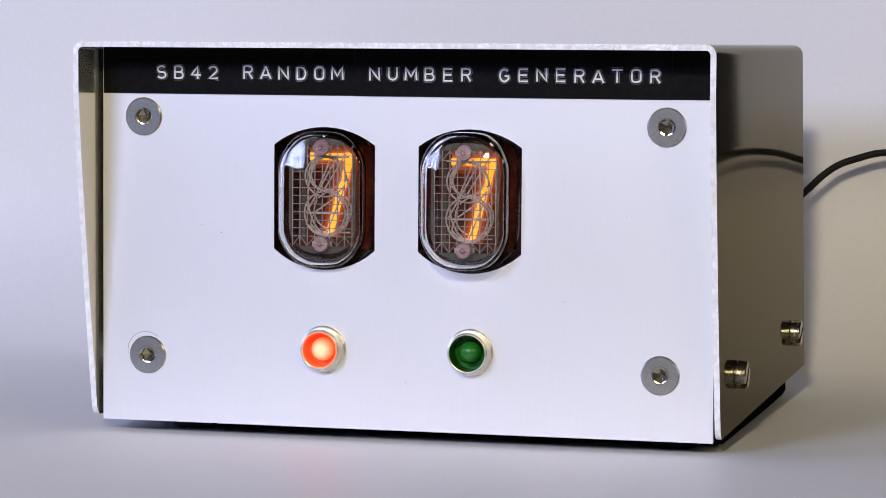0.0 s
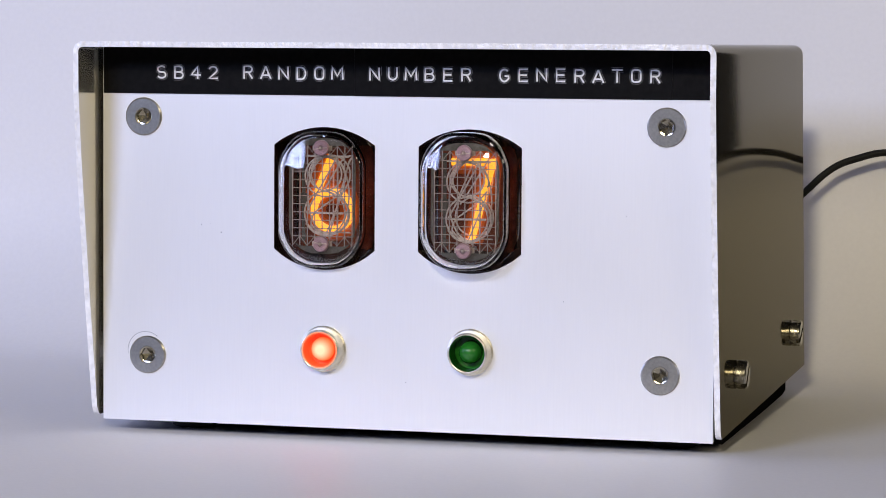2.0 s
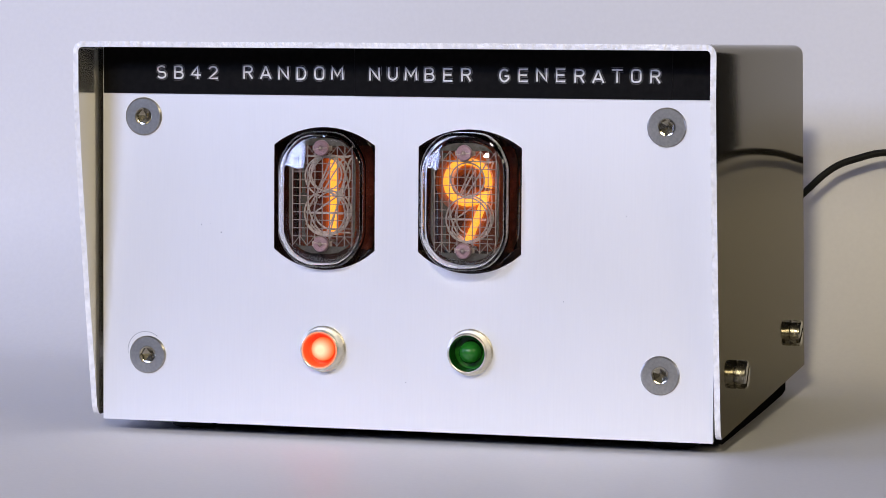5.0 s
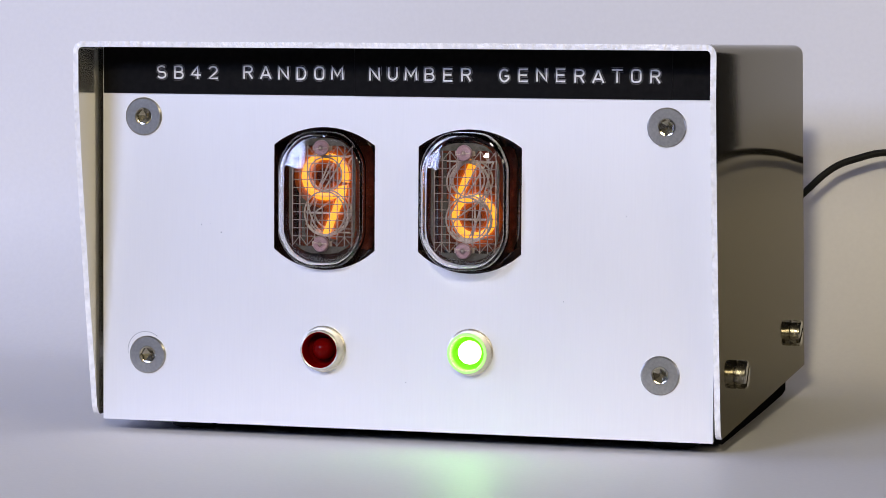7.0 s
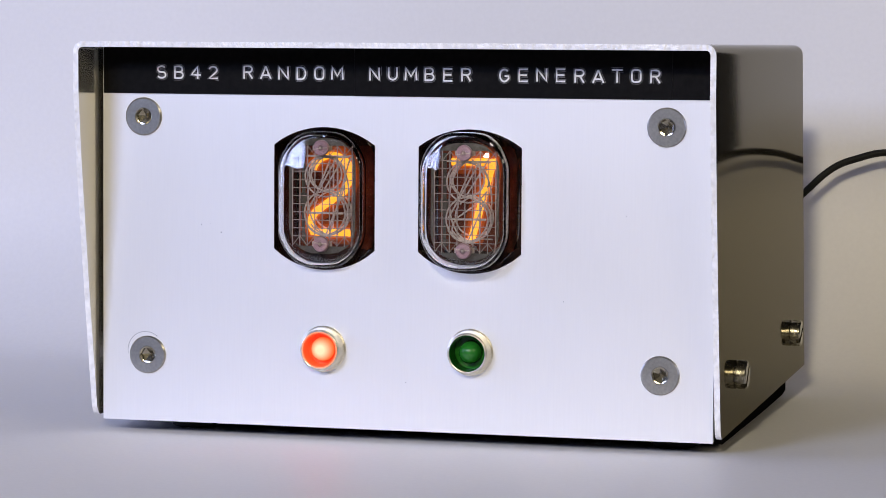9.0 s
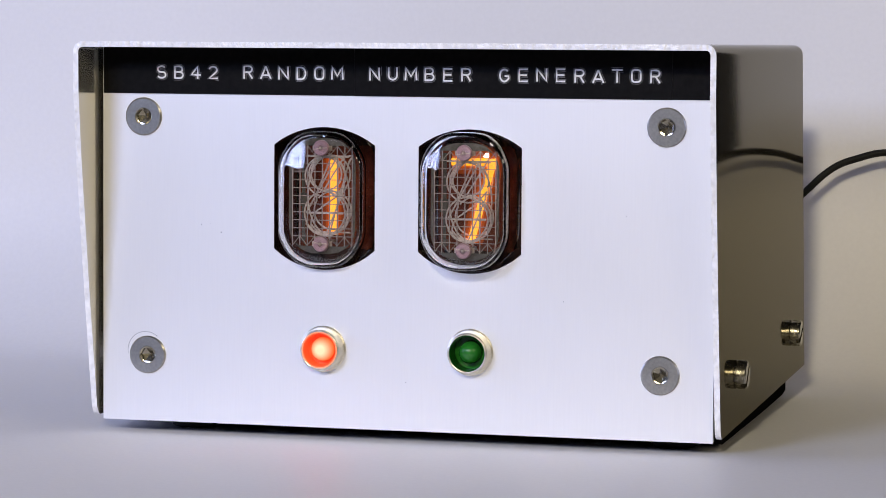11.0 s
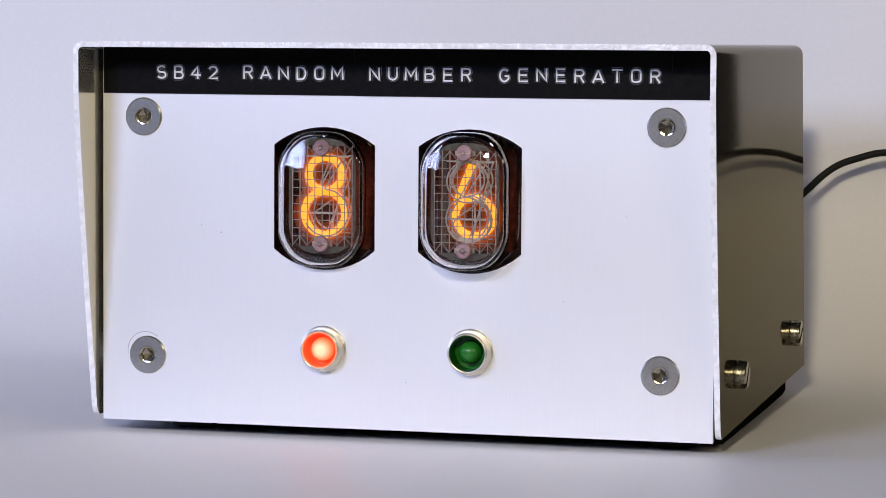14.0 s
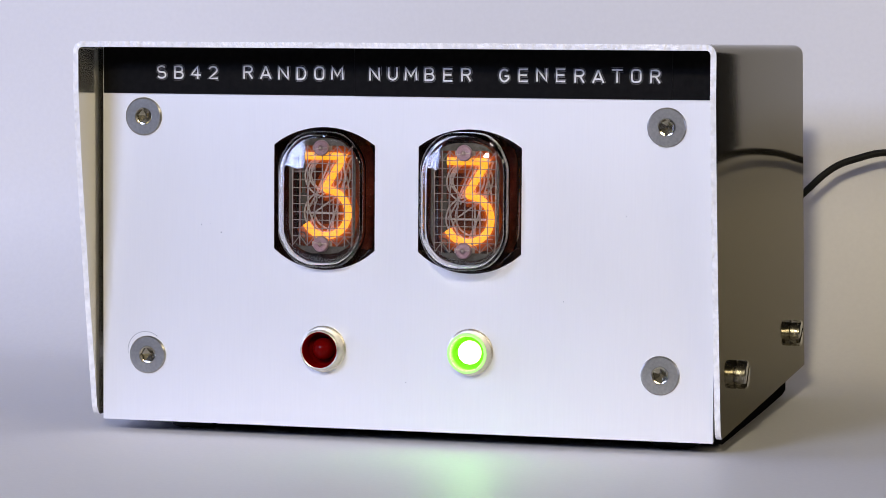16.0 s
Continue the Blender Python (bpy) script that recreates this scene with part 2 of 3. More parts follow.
SCREWS = ((10.95, 76.3, 10), (143.3, 75.45, 35), (12.05, 16.65, 0), (142.4, 15.95, 20))


def opening(cx, cz):
    """Straight sides with a flat arc above and below."""
    half, side = 12.95, 12.9
    out = []
    for top, way in ((17.3, 1), (17.9, -1)):
        sag = top - side
        r = (half * half + sag * sag) / (2 * sag)
        a = math.asin(half / r)
        for i in range(13):
            u = -a + 2 * a * i / 12
            out.append((cx - way * r * math.sin(u), cz + way * (top - r + r * math.cos(u))))
    return out


def front_panel():
    bm = bmesh.new()
    loops = [[(0, 0), (155.2, 0), (155.2, 93.75), (0, 93.75)]]
    loops += [opening(57.9, 57.0), opening(94.8, 57.0)]
    loops += [circle(x, z, 4.6, 32) for x, z in LIGHTS] + [circle(x, z, 2.6, 24) for x, z, turn in SCREWS]
    plate(bm, loops, 0, 2)
    panel = part("front_panel", bm, PANEL, device, "satin white brushed aluminium front")
    for cx in (57.9, 94.8):
        # an added dark sleeve stands in for the shade on each opening's walls
        bm = bmesh.new()
        loop = opening(0, 0)
        st = [[(x * k, y, z * k) for x, z in loop] for y, k in ((0.12, 0.999), (0.12, 0.985), (10.3, 0.985), (10.3, 0.999))]
        rings(bm, st + st[:1], cap0=False, cap1=False)
        part("opening_shade", bm, BROWN, panel, "dark brown sleeve standing in for shade in a tube opening", 30, at=mm(cx, 0, 57.0))
    bm = bmesh.new()
    # the base runs back from the foot of the panel
    box(bm, 0.2, 155.0, 2.0, 12, 0, 1.6, 0.2)
    # black block lowered into the gap in place of the shade under the box
    rings(bm, [[(7.0, y, z0), (155.2, y, z0), (155.2, y, 1.6), (7.0, y, 1.6)] for y, z0 in ((14, -2.0), (80, -1.7), (116, -1.2), (121, -0.4))])
    part("base", bm, GAP_SHADE, device, "base plate, blackened and deepened for the shade under the box")
    bm = bmesh.new()
    box(bm, 0.5, 154.5, 133.2, 134.8, 4.2, 93)
    part("rear_panel", bm, COVER, device)
    return panel


def lean(y, z):
    """Outer x of the cover's two sides, which are sprung a little out of square."""
    u, v = (z - 1) / 94.0, min(1, max(0, (y + 11) / 148))
    left = -2.42 - 0.08 * u
    right = (157.3 - 0.1 * u) * (1 - v) + (158.2 - 1.9 * u) * v
    return left, right


def cover():
    """A folded sheet: two sides and a top, whose front leans out over the panel."""
    thick, top, low, r = 1.4, TOP, 1.0, 2.6
    outer, inner = [], []
    zs = [low, 1.2, 1.6, 2.4, 3.2, 12, 22, 33, 44, 55, 66, 76, 82.5, 83.5, 88, top - r]
    # section by height and side; the bend in steps
    sec = [("l", 0, z) for z in zs]
    sec += [("lb", radians(90 * i / 6), 0) for i in range(1, 7)]
    sec += [("t", i / 8, 0) for i in range(1, 8)]
    sec += [("rb", radians(90 - 90 * i / 6), 0) for i in range(0, 7)]
    sec += [("r", 0, z) for z in reversed(zs[:-1])]

    def point(kind, a, z, off, y):
        xl, xr = lean(y, top - r if kind in ("lb", "t", "rb") else z)
        rr = r - off
        if kind == "l":
            return (xl + off, z)
        if kind == "r":
            return (xr - off, z)
        if kind == "lb":
            return (xl + r - rr * math.cos(a), top - r + rr * math.sin(a))
        if kind == "rb":
            return (xr - r + rr * math.cos(a), top - r + rr * math.sin(a))
        return (xl + r + (xr - xl - 2 * r) * a, top - off)

    def front(z):
        # upright near the top, then slanting back to the foot of the panel
        steps = ((1.0, -0.6), (1.6, 0.6), (3.2, 1.7), (33.0, 6.95), (66.0, 12.1), (82.5, 13.95), (83.5, 14.0), (95.5, 14.1))
        for (a, p), (b, q) in zip(steps, steps[1:]):
            if z <= b:
                return -(p + (q - p) * max(0, z - a) / (b - a))
        return -14.0

    def rear(z):
        d = max(0, z - (top - 3.5))
        return 137.0 - (3.5 - math.sqrt(max(0, 3.5 ** 2 - d * d)))

    bm = bmesh.new()
    cols = []
    for kind, a, z in sec:
        ring = []
        for k in range(9):
            for off in (0.0, thick):
                zz = point(kind, a, z, off, 0)[1]
                y0, y1 = front(zz if kind != "t" else top), rear(zz)
                y = y0 + (y1 - y0) * k / 8
                x, zz = point(kind, a, z, off, y)
                # the lower edge rises a little towards the rear
                zz += 4.0 * max(0, (y + 1) / 138) * max(0, 1 - (zz - low) / 60)
                # the top sits a little lower at one end
                zz -= 0.32 * (1 - x / 157) * max(0, (zz - 60) / 35)
                ring.append((x, y, zz))
        cols.append([bm.verts.new(q) for q in ring])
    for c, d in zip(cols, cols[1:]):
        for k in range(8):
            for off in (0, 1):
                i, j = 2 * k + off, 2 * k + 2 + off
                # the sheet's inner faces take the paler, lit copy
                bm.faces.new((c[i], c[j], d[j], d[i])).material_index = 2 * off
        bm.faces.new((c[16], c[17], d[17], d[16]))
        f = bm.faces.new((c[0], c[1], d[1], d[0]))
        f.material_index = 1
    for c in (cols[0], cols[-1]):
        for k in range(8):
            f = bm.faces.new((c[2 * k], c[2 * k + 1], c[2 * k + 3], c[2 * k + 2]))
            f.material_index = 1
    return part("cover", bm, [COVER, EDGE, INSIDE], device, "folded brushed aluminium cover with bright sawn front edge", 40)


TOP = 95.25


def feet():
    for x in (18.5, 143):
        for y in (17, 112):
            bm = bmesh.new()
            lathe(bm, [(-3, 5.2), (-2.7, 5.7), (-0.4, 6.2), (0, 6.2)], "y", 32)
            bmesh.ops.rotate(bm, verts=bm.verts, cent=(0, 0, 0), matrix=Matrix.Rotation(radians(90), 3, "X"))
            part("foot", bm, RUBBER, device, "black rubber foot", at=mm(x, y, 0))


def panel_screw(x, z, turn, proud):
    """A flat-topped socket screw with a hexagonal recess."""
    bm = bmesh.new()
    n = 48
    edge = [[(r * math.cos(2 * math.pi * i / n), y, r * math.sin(2 * math.pi * i / n)) for i in range(n)]
            for y, r in ((0, 4.75), (-proud + 0.28, 4.75), (-proud, 4.42))]
    rows = rings(bm, edge, cap0=False, cap1=False)
    hole = [bm.verts.new((2.25 * math.cos(2 * math.pi * i / n), -proud, 2.25 * math.sin(2 * math.pi * i / n))) for i in range(n)]
    for i in range(n):
        bm.faces.new((rows[-1][i], rows[-1][(i + 1) % n], hole[(i + 1) % n], hole[i]))
    cone = [bm.verts.new((2.02 * math.cos(2 * math.pi * i / n), -proud + 0.25, 2.02 * math.sin(2 * math.pi * i / n))) for i in range(n)]
    for i in range(n):
        bm.faces.new((hole[i], hole[(i + 1) % n], cone[(i + 1) % n], cone[i]))
    screw = part("panel_screw", bm, STEEL, device, "flat stainless socket screw head", 25, at=mm(x, 0, z, 0, turn, 0))
    bm = bmesh.new()
    y = -proud + 0.24
    rim = circle(0, 0, 2.04, 48)
    flat = []
    for i in range(48):
        a = 2 * math.pi * i / 48
        d = 1.62 / math.cos((a % (math.pi / 3)) - math.pi / 6)
        flat.append((d * math.cos(a), d * math.sin(a)))
    rings(bm, [[(u, y, v) for u, v in rim], [(u, y + 0.1, v) for u, v in flat]], cap0=False, cap1=False)
    six = circle(0, 0, 1.86, 6)
    rings(bm, [[(u, y + 0.1, v) for u, v in six], [(u, y + 1.2, v) for u, v in six], [(u * 0.08, y + 2.0, v * 0.08) for u, v in six]],
          cap0=False)
    part("hex_socket", bm, HEX, screw, "hexagonal recess", 15)
    # bare bright metal round the countersink
    bm = bmesh.new()
    worn = [[(r * math.cos(a), y, r * math.sin(a)) for r, a in
             ((rr + 0.06 * math.sin(3 * b + turn) + 0.05 * math.sin(11 * b + 2 * turn), b) for b in (2 * math.pi * i / n for i in range(n)))]
            for y, rr in ((0.0, 4.97), (-0.05, 4.93), (-0.05, 4.70))]
    rings(bm, worn, cap0=False, cap1=False)
    part("countersink_rim", bm, EDGE, screw, "bright bare metal rim", 30)
    return screw


def side_screw(y, z):
    """A slotted cheese-head screw in the cover's side, with a collar under its head."""
    x = lean(y, z)[1]
    bm = bmesh.new()
    lathe(bm, [(0, 3.3), (0.25, 3.3), (0.35, 3.05), (0.36, 2.6), (0.5, 2.6)], "x", 36)
    screw = part("side_screw", bm, NICKEL, device, "nickel cheese-head screw in the side", 30, at=mm(x - 0.1, y, z))
    bm = bmesh.new()
    lathe(bm, [(0.45, 3.55), (1.6, 3.55), (1.61, 3.5)], "x", 36)
    for s in (-1, 1):
        seg = []
        a0 = math.asin(0.75 / 3.5)
        for i in range(15):
            a = a0 + (math.pi - 2 * a0) * i / 14
            seg.append((3.5 * math.cos(a), s * 3.5 * math.sin(a)))
        small = [(u * 0.9, v * 0.9 + s * 0.06) for u, v in seg]
        rings(bm, [[(1.6, u, v) for u, v in seg], [(2.45, u, v) for u, v in seg], [(2.8, u, v) for u, v in small]])
    bmesh.ops.rotate(bm, verts=bm.verts, cent=(0, 0, 0), matrix=Matrix.Rotation(radians(48 if y < 60 else 33), 3, "X"))
    part("head", bm, NICKEL, screw, "slotted head", 30)


def label_tape():
    bm = bmesh.new()
    box(bm, 0.2, 65.5, -0.25, 0, 82.05, 93.7)
    tape = part("label_tape", bm, TAPE, device, "glossy black embossed label tape")
    for x0, x1, drop in ((65.53, 144.4, 0.05), (144.43, 155.0, 0.0)):
        bm = bmesh.new()
        box(bm, x0, x1, -0.25, 0, 82.05 - drop, 93.7)
        part("tape_strip", bm, TAPE, tape)
    words = ("SB42", "RANDOM", "NUMBER", "GENERATOR")
    starts = ((15.6, 4.50), (38.2, 4.60), (70.7, 4.61), (103.3, 4.62))
    for word, (x0, step) in zip(words, starts):
        for i, ch in enumerate(word):
            x = x0 + step * i
            z = 86.0 + 0.0006 * x + 0.10 * math.sin(7.1 * x)
            for name, half, height, y, mat in (("letter", 0.25, 0.13, -0.30, LETTER), ("letter_rim", 0.62, 0.05, -0.25, HALO),
                                               ("letter_groove", 0.50, 0.07, -0.26, TAPE)):
                bm = bmesh.new()
                for pts, closed in glyph(ch):
                    k = 0.0 if closed else (0.35 if name != "letter" else 0.15)
                    strip(bm, stretched([(x + u, z + v) for u, v in pts], k), half, height, y, 8, closed)
                part(name, bm, mat, tape, "raised white letter" if name == "letter" else "", 50)


def stretched(pts, k):
    """Lengthens both ends of an open line by k."""
    if not k:
        return pts
    a = (Vector(pts[0]) - Vector(pts[1])).normalized() * k + Vector(pts[0])
    b = (Vector(pts[-1]) - Vector(pts[-2])).normalized() * k + Vector(pts[-1])
    return [tuple(a)] + list(pts) + [tuple(b)]


def glyph(ch):
    """Centre lines of a letter of embossing tape, 2.9 mm tall, its foot at zero."""
    h, m = 2.9, 1.5
    bowl = arc(0.25, 2.17, 0.78, 0.73, 90, -90, 10)
    if ch == "S":
        return [(arc(0.0, 2.15, 1.0, 0.75, 40, 255, 14) + arc(0.0, 0.75, 1.05, 0.75, 75, -145, 14), False)]
    if ch == "B":
        return [([(-1.0, 0), (-1.0, m), (-1.0, h)] + arc(0.2, 2.22, 0.72, 0.68, 90, -90, 10) + [(-0.9, m)], False),
                ([(0.1, m)] + arc(0.25, 0.76, 0.85, 0.76, 85, -90, 12) + [(-0.95, 0)], False)]
    if ch == "4":
        return [(line((0.45, 0), (0.45, h), (-1.15, 0.85), (1.15, 0.85)), False)]
    if ch == "2":
        return [(arc(0.0, 2.05, 0.98, 0.85, 160, -40, 14) + [(-1.0, 0.0), (1.1, 0.0)], False)]
    if ch == "R":
        return [([(-1.0, 0), (-1.0, m), (-1.0, h)] + bowl + [(-0.9, 1.44)], False), ([(0.1, 1.42), (1.05, 0)], False)]
    if ch == "A":
        return [([(-1.25, 0), (-0.6, 1.4), (-0.05, h), (0.05, h), (0.6, 1.4), (1.25, 0)], False), ([(-0.72, 0.75), (0.72, 0.75)], False)]
    if ch == "N":
        return [(line((-1.15, 0), (-1.15, h), (1.15, 0.0), (1.15, h)), False)]
    if ch == "D":
        return [([(-1.05, 0.1), (-1.05, h)] + arc(-0.1, h / 2, 1.15, h / 2, 85, -85, 14) + [(-0.98, 0.0)], False)]
    if ch == "O":
        return [(rounded(2.15, h, 0.78, 5, 0, h / 2), True)]
    if ch == "M":
        return [(line((-1.4, 0), (-1.25, h), (0, 0.75), (1.25, h), (1.4, 0)), False)]
    if ch == "U":
        return [([(-1.05, h), (-1.05, 1.2)] + arc(0, 1.05, 1.05, 1.05, 185, 355, 14) + [(1.05, 1.2), (1.05, h)], False)]
    if ch == "E":
        return [([(1.0, h), (-0.95, h), (-0.95, m), (-0.95, 0), (1.05, 0)], False), ([(-0.8, m), (0.8, m)], False)]
    if ch == "G":
        return [(arc(0.0, h / 2, 1.12, h / 2, 50, 325, 20) + [(1.05, 0.75), (1.05, 1.3), (0.2, 1.3)], False)]
    return [([(-1.15, h), (1.15, h)], False), ([(0, h - 0.1), (0, 0)], False)]


def ribbon(bm, pts, half_w, y, closed, slot):
    """A flat band along a line in the xz plane."""
    k = len(pts)
    rows = []
    for i, (x, z) in enumerate(pts):
        a = pts[(i - 1) % k] if closed or i > 0 else pts[i]
        b = pts[(i + 1) % k] if closed or i < k - 1 else pts[i]
        t = Vector((b[0] - a[0], b[1] - a[1])).normalized()
        rows.append([bm.verts.new((x - t.y * s * half_w, y, z + t.x * s * half_w)) for s in (-1, 1)])
    for i in range(k if closed else k - 1):
        a, b = rows[i], rows[(i + 1) % k]
        bm.faces.new((a[0], a[1], b[1], b[0])).material_index = slot


# ---- numeral tubes ----
def arc(cx, cz, rx, rz, a0, a1, n=16):
    return [(cx + rx * math.cos(radians(a0 + (a1 - a0) * i / n)), cz + rz * math.sin(radians(a0 + (a1 - a0) * i / n))) for i in range(n + 1)]


def line(*pts):
    """A polyline with steps of about a millimetre."""
    out = [pts[0]]
    for a, b in zip(pts, pts[1:]):
        k = max(1, round(math.dist(a, b) / 1.2))
        out += [(a[0] + (b[0] - a[0]) * i / k, a[1] + (b[1] - a[1]) * i / k) for i in range(1, k + 1)]
    return out


def numeral(d):
    """Centre lines of the strokes of a numeral, about 20 mm tall."""
    return [([(x, z * 1.02) for x, z in pts], closed) for pts, closed in strokes(d)]


def strokes(d):
    """Points and closed or not, for each stroke."""
    if d == 0:
        return [(arc(0, 0, 5.3, 9.4, 0, 349, 35), True)]
    if d == 1:
        return [(line((0.6, 9.6), (0.6, -9.6)), False)]
    if d == 2:
        return [(arc(0.3, 5.0, 4.9, 4.6, 165, -35, 14) + line((3.6, 0.9), (-2.2, -3.0)) + arc(-0.4, -7.0, 4.5, 4.2, 115, 190, 6)
                 + line((-4.3, -9.0), (5.2, -9.0)), False)]
    if d == 3:
        return [(line((-5.4, 9.5), (4.6, 9.5), (-0.4, 1.7)) + arc(-0.1, -4.1, 5.7, 5.6, 88, -152, 22), False)]
    if d == 4:
        return [(line((2.5, -9.6), (2.5, 9.6), (-5.6, -4.35), (4.0, -4.35)), False)]
    if d == 5:
        return [(line((4.9, 9.2), (-3.6, 9.2)) + arc(-0.2, 5.2, 4.4, 4.4, 140, 245, 8) + line((-0.6, 1.0), (2.2, -0.3))
                 + arc(0.0, -4.6, 5.3, 4.9, 60, -150, 18), False)]
    if d == 6:
        return [(line((0.3, 9.5), (-3.6, 0.4)) + arc(0.55, -3.75, 4.75, 4.6, 150, 360, 18) + arc(0.55, -3.75, 4.75, 4.6, 10, 140, 12), False)]
    if d == 7:
        return [(line((-5.0, 9.3), (5.3, 9.3), (0.0, -9.6)), False)]
    if d == 8:
        return [(arc(-0.4, 5.2, 4.2, 4.0, 0, 346, 25), True), (arc(-0.5, -4.2, 5.2, 5.2, 0, 349, 31), True)]
    return [(line((-0.4, -9.7), (3.9, 0.6)) + arc(-0.5, 4.6, 5.2, 4.9, -25, -180, 14) + arc(-0.5, 4.6, 5.2, 4.9, 170, -15, 16), False)]


ORDER = (3, 8, 9, 4, 0, 5, 7, 2, 6, 1)
STEP = 0.46
GLOWS = ({}, {})


def nixie_tube(index):
    cx, cy, cz = TUBES[index]
    at = mm(cx, cy, cz)
    # glass: outer and inner skins of a domed, flat-fronted envelope
    bm = bmesh.new()

    def skin(inset, back):
        st = []
        steps = [(back, 0.0), (0.0, 0.0)]
        r = 2.6 - 0.8 * inset
        # the shoulder turns until it meets the slope of the dome
        for i in range(1, 9):
            a = radians(74 * i / 8)
            steps.append((-2.8 + 0.2 * inset - r * math.sin(a), r * (1 - math.cos(a))))
        for k, (y, ins) in enumerate(steps):
            w, h = 21.6 - 2 * (inset + ins), 33.4 - 2 * (inset + ins)
            st.append([(x, y + max(0, k - 1) / 8 * slope(x, z), z) for x, z in arched(w, h)])
        # the front is domed
        face, flat = st[-1], steps[-1][0]
        for i in range(1, 15):
            q = 1 - i / 14.5
            st.append([(x * q, flat - 0.7 * (1 - q * q) + slope(x * q, z * q), z * q) for x, y, z in face])
        return st

    def slope(x, z):
        """The dome falls back above and below, and to one side."""
        return (1.3 if z > 0 else 0.25) * (z / 13.4) ** 2 + 0.10 * x

    outer, inner = skin(0, 10.2), skin(0.9, 10.2)
    a = rings(bm, outer[:5], cap0=False, cap1=False)
    b = rings(bm, inner[:5], cap0=False, cap1=False)
    n = len(a[0])
    for i in range(n):
        bm.faces.new((a[0][i], a[0][(i + 1) % n], b[0][(i + 1) % n], b[0][i]))
    tube = part("nixie_tube", bm, GLASS, device, "clear glass cold-cathode numeral tube", 50, at=at)
    # the front window lets the light in
    bm = bmesh.new()
    for shell, way in ((outer, -1), (inner, 1)):
        old = set(bm.faces)
        rings(bm, shell[4:], cap0=False)
        fresh = [f for f in bm.faces if f not in old]
        bmesh.ops.recalc_face_normals(bm, faces=fresh)
        cap = max(fresh, key=lambda f: len(f.verts))
        cap.normal_update()
        if cap.normal.y * way < 0:
            bmesh.ops.reverse_faces(bm, faces=fresh)
    window = part("front_glass", bm, GLASS, tube, "clear domed glass front", 50, turn=False)
    window.visible_shadow = False
    # socket: a closed dark box behind the tube; unlit glows are slid into it
    bm = bmesh.new()
    box(bm, -17, 17, 10.4, 11.4, -21, 21)
    box(bm, -13, 13, 11.4, 30, -17, 17, 0.5)
    part("socket", bm, BROWN, tube, "dark brown socket behind the tube", 0)
    bm = bmesh.new()
    lathe(bm, [(8.6, 0.1), (8.6, 1.0), (9.4, 1.0), (9.4, 0.1)], n=12)
    box(bm, -9.6, 9.6, 9.5, 10.1, -12.6, 12.6, 0.2)
    part("back_plate", bm, BACK, tube)
    ix, iz = INNER[index]
    # anode: a frame with a woven-looking grid
    bm = bmesh.new()
    plate(bm, [rounded(16.9, 28.2, 6.6), rounded(15.6, 24.6, 2.8)], -2.1, -1.9)
    anode = part("anode_frame", bm, GRID, tube, "grey steel frame with square mesh", 0, at=mm(ix - 0.4, 0, iz))
    bm = bmesh.new()
    for i in range(-4, 5):
        box(bm, i * 1.9 - 0.10, i * 1.9 + 0.10, -2.1, -1.9, -12.3, 12.3)
    for i in range(-5, 6):
        box(bm, -7.6, 7.6, -2.09, -1.91, i * 1.98 - 0.09, i * 1.98 + 0.09)
    for s in (-1, 1):
        for x in (-5.7, -1.9, 1.9, 5.7):
            for u in (-1, 1):
                strip(bm, [(x, s * 9.9), (x + u * 1.9, s * 12.2)], 0.10, 0.08, -2.0, 4)
    part("mesh_grid", bm, MESH, anode)
    for s in (-1, 1):
        bm = bmesh.new()
        lathe(bm, [(-1.9, 1.9), (-2.9, 1.95), (-3.2, 1.7), (-3.25, 0.7), (-2.9, 0.55), (-2.9, 0.01)], n=28, cx=-0.1, cz=s * 11.75)
        part("bead", bm, CERAMIC, anode, "pinkish ceramic bead", 30)
        bm = bmesh.new()
        lathe(bm, [(9, 0.42), (-3.3, 0.42), (-3.6, 0.25)], n=14, cx=-0.1, cz=s * 11.75)
        box(bm, -2.6, 2.4, -1.7, -1.4, s * 11.9 - 0.8, s * 11.9 + 0.8)
        # a thin strap across the bead
        strip(bm, [(-1.9, s * 11.75 - 0.35 * s), (1.6, s * 11.75 + 0.1)], 0.13, 0.08, -3.4, 6)
        part("pin", bm, WIRE, anode)
    # side rod with a clamp, and a curled lead
    bm = bmesh.new()
    box(bm, -7.2, -6.4, 3.0, 3.3, -11.5, 11.5)
    box(bm, -7.9, -5.9, 2.6, 3.6, -2.8, 0.4, 0.15)
    strip(bm, arc(-5.7, -9.9, 0.95, 0.95, 0, 340, 16), 0.16, 0.16, -1.4, 6, True)
    strip(bm, [(-5.6, -11.0), (-4.4, -12.4)], 0.16, 0.16, -1.4, 6)
    strip(bm, arc(6.6, -9.4, 0.95, 0.95, 0, 340, 16), 0.16, 0.16, 4.4, 6, True)
    part("support_rod", bm, GRID, tube, at=mm(ix, 0, iz))
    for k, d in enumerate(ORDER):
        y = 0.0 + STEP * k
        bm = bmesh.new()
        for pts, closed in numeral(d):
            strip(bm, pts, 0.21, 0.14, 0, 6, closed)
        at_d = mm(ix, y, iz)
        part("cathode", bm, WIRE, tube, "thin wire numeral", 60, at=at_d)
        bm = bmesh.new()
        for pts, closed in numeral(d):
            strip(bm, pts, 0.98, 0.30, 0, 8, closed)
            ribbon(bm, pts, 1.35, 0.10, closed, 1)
            # wider bands imitate orange light spread through the tube
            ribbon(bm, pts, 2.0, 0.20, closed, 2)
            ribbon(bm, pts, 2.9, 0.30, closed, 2)
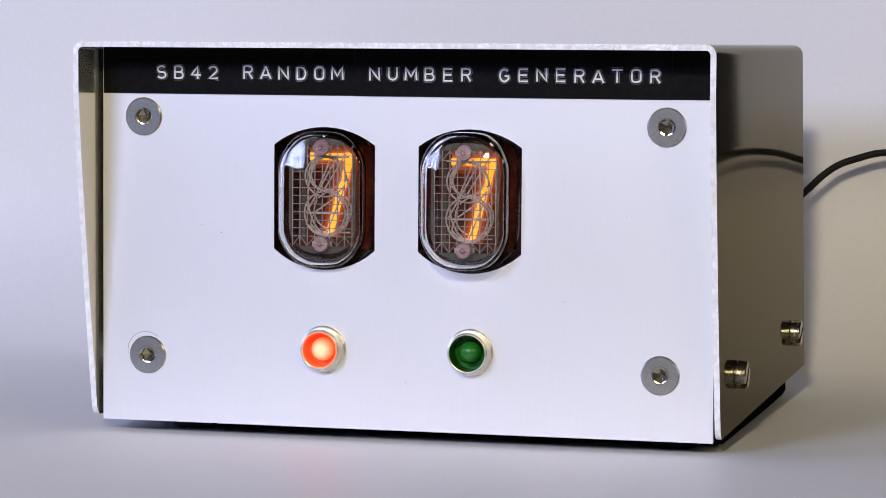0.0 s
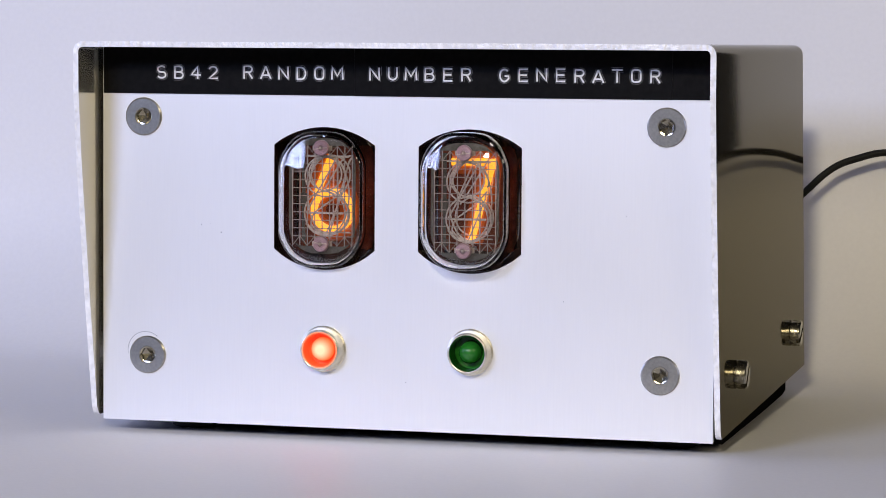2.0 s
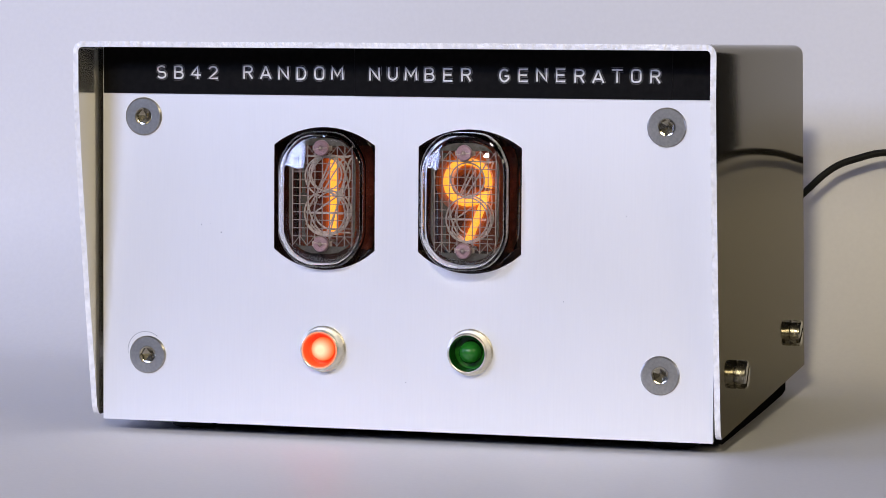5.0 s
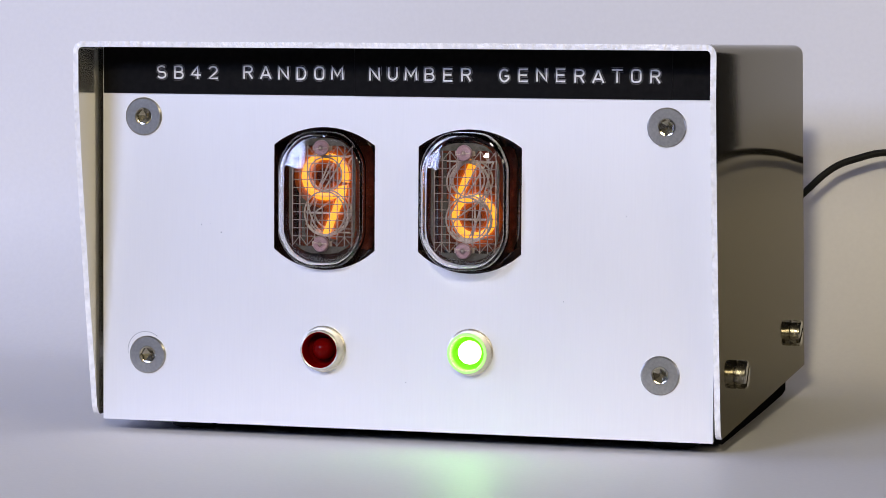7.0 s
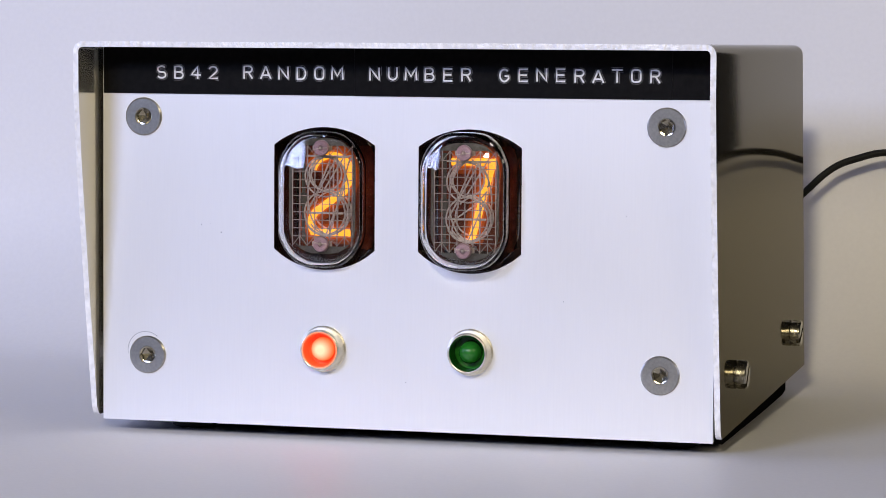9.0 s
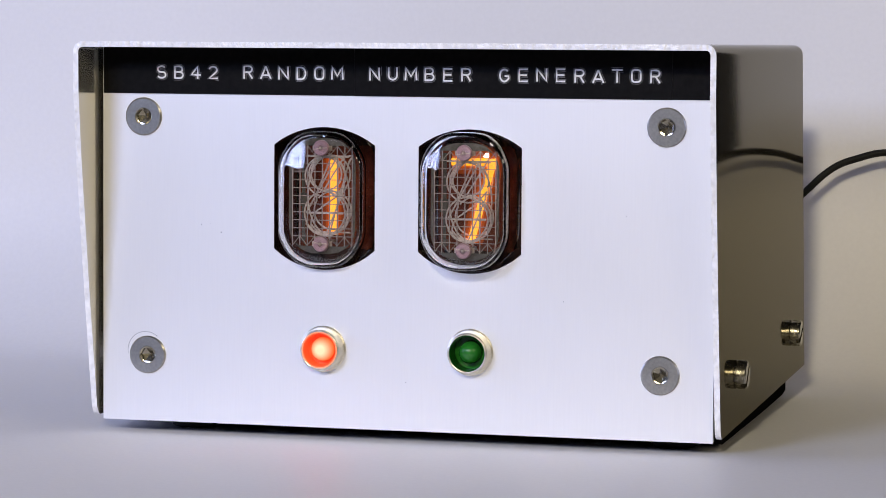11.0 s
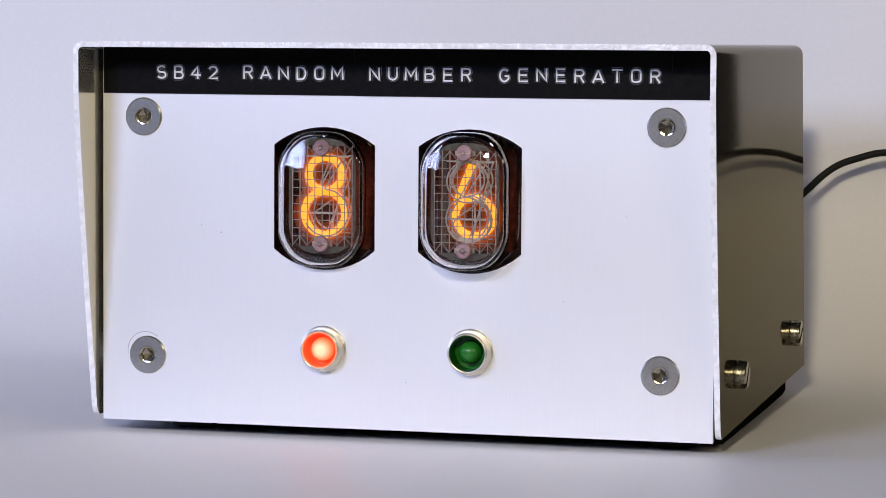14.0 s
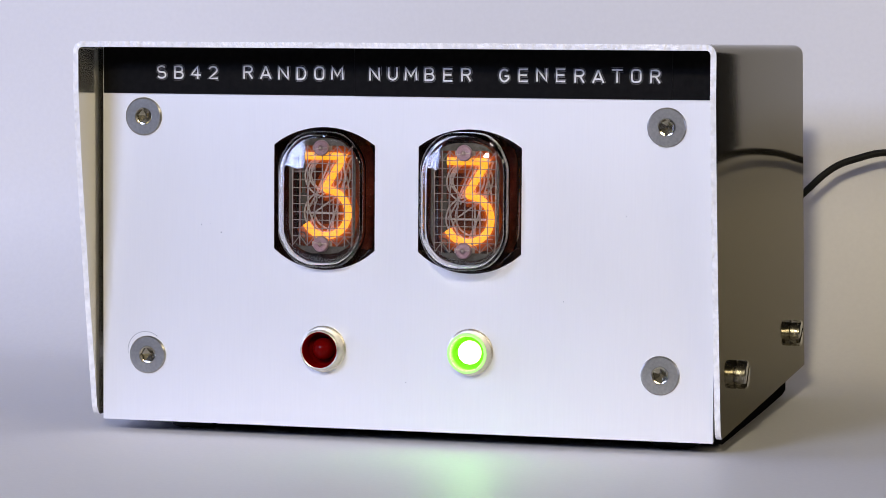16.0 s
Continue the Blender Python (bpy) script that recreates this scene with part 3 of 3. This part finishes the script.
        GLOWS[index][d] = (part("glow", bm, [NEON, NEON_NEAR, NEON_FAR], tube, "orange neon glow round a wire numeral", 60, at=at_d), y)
    return tube


def indicator(index):
    x, z = LIGHTS[index]
    lens, core, rim, bloom = ((RED_SLEEVE, RED_CORE, RED_RIM, RED_BLOOM), (GREEN_LENS, GREEN_CORE, GREEN_RIM, GREEN_BLOOM))[index]
    colour = ("red", "green")[index]
    bm = bmesh.new()
    lathe(bm, [(0, 4.2), (0, 5.75), (-0.3, 5.75), (-0.5, 5.55), (-0.55, 5.42), (-1.0, 5.38), (-3.3, 5.0), (-3.6, 4.75), (-3.66, 4.6), (-3.6, 4.46), (2.0, 4.3)], n=56)
    # open in the middle: drop the caps
    for f in [f for f in bm.faces if len(f.verts) > 8]:
        bm.faces.remove(f)
    bezel = part("indicator_light", bm, CHROME, device, "chrome-ringed " + colour + " indicator light", 30, at=mm(x, 0, z))
    bm = bmesh.new()
    profile = [(2.4, 4.25), (1.2, 4.25), (1.2, 2.9)] + [(-0.2 - 2.8 * math.sin(radians(a)), 2.8 * math.cos(radians(a))) for a in range(0, 91, 10)]
    lathe(bm, profile, n=40)
    part("lens", bm, (RED_LENS, GREEN_DOME)[index], bezel, colour + " plastic lens", 30)
    bm = bmesh.new()
    lathe(bm, [(2.4, 4.30), (-3.58, 4.45), (-3.58, 4.28), (2.3, 4.15)], n=40)
    for f in [f for f in bm.faces if len(f.verts) > 8]:
        bm.faces.remove(f)
    part("sleeve", bm, lens, bezel, colour + " plastic sleeve", 30)
    # the lit die, with a glowing lining for the light it throws into its cup
    bm = bmesh.new()
    lathe(bm, [(1.5, 4.0), (1.0, 4.0), (0.9, 3.0)] + [(-0.3 - 2.9 * math.sin(radians(a)), 2.9 * math.cos(radians(a))) for a in range(0, 91, 10)], n=40)
    for f in bm.faces:
        f.material_index = 1 if f.calc_center_median().y > 0.3 else 0
    lining = bmesh.new()
    lathe(lining, [(1.4, 4.05), (-3.5, 4.22), (-3.5, 4.15), (1.4, 3.98)], n=40)
    bmesh.ops.delete(lining, geom=[f for f in lining.faces if len(f.verts) > 8], context="FACES_ONLY")
    for f in lining.faces:
        f.material_index = 1
    # an added glowing ring over the bezel stands in for the diode's bloom
    before = set(lining.faces)
    reach = (4.52, 4.95)[index]
    lathe(lining, [(-3.5, 4.2), (-3.70, 4.25), (-3.72, 4.5), (-3.68, reach - 0.1), (-3.55, reach), (-3.5, 4.6)], n=40)
    for f in [f for f in lining.faces if f not in before]:
        if len(f.verts) > 8:
            lining.faces.remove(f)
        else:
            f.material_index = 2
    tmp = bpy.data.meshes.new("tmp")
    lining.to_mesh(tmp)
    lining.free()
    bm.from_mesh(tmp)
    bpy.data.meshes.remove(tmp)
    glow = part("led_glow", bm, [core, rim, bloom], bezel, "lit " + colour + " diode", 30)
    # an added unseen can behind the panel, which hides the glow while off
    bm = bmesh.new()
    lathe(bm, [(3.0, 5.2), (24, 5.2)], n=24)
    part("glow_hiding_can", bm, BLACK, bezel, "", 30)
    return glow


front_panel()
cover()
feet()
for x, z, turn in SCREWS:
    panel_screw(x - 0.12, z, turn, 0.6)
side_screw(21.5, 14.5)
side_screw(113.5, 16.2)
label_tape()
nixie_tube(0)
nixie_tube(1)
LED = (indicator(0), indicator(1))


def scribe():
    """A thin scribed arc beside one screw."""
    bm = bmesh.new()
    strip(bm, arc(11.3, 17.7, 4.7, 4.7, 50, 190, 24), 0.07, 0.02, -0.02, 4)
    part("scribe_mark", bm, PENCIL, device, "thin scribed arc")


scribe()


def specks():
    """Grains of dust and small nicks on the panel."""
    for x, z, r in ((31.2, 47.8, 0.16), (26.0, 49.6, 0.11), (28.3, 50.0, 0.08), (118.4, 33.0, 0.10), (79.0, 12.0, 0.09), (133.6, 54.0, 0.08)):
        bm = bmesh.new()
        lathe(bm, [(0, r), (-0.05, r * 0.7)], n=7)
        part("dust_speck", bm, PENCIL, device, "", 0, at=mm(x, 0, z))


specks()


def cable():
    cu = bpy.data.curves.new("cable", "CURVE")
    cu.dimensions, cu.bevel_depth, cu.bevel_resolution, cu.resolution_u = "3D", 0.00105, 5, 12
    sp = cu.splines.new("BEZIER")
    pts = ((140, 134.8, 40), (144, 165, 47), (150, 184, 53.5), (159.5, 188, 62), (166, 189, 64.6), (174, 190, 66.4), (186, 190, 65), (215, 188, 45), (280, 170, 3))
    sp.bezier_points.add(len(pts) - 1)
    for b, q in zip(sp.bezier_points, pts):
        b.co = Vector(q) / 1000
        b.handle_left_type = b.handle_right_type = "AUTO"
    tmp = new("tmp", cu)
    me = bpy.data.meshes.new_from_object(tmp.evaluated_get(bpy.context.evaluated_depsgraph_get()))
    bpy.data.objects.remove(tmp)
    me.materials.clear()
    me.materials.append(CABLE)
    for f in me.polygons:
        f.use_smooth = True
    ob = new("power_cable", me)
    ob.parent = device
    ob.matrix_basis = mm(0, 0, -3)
    tagged(ob, "thin black cable from the rear of the box")


cable()

# ---- what changes: each numeral has its own glow, hidden in the socket until lit ----
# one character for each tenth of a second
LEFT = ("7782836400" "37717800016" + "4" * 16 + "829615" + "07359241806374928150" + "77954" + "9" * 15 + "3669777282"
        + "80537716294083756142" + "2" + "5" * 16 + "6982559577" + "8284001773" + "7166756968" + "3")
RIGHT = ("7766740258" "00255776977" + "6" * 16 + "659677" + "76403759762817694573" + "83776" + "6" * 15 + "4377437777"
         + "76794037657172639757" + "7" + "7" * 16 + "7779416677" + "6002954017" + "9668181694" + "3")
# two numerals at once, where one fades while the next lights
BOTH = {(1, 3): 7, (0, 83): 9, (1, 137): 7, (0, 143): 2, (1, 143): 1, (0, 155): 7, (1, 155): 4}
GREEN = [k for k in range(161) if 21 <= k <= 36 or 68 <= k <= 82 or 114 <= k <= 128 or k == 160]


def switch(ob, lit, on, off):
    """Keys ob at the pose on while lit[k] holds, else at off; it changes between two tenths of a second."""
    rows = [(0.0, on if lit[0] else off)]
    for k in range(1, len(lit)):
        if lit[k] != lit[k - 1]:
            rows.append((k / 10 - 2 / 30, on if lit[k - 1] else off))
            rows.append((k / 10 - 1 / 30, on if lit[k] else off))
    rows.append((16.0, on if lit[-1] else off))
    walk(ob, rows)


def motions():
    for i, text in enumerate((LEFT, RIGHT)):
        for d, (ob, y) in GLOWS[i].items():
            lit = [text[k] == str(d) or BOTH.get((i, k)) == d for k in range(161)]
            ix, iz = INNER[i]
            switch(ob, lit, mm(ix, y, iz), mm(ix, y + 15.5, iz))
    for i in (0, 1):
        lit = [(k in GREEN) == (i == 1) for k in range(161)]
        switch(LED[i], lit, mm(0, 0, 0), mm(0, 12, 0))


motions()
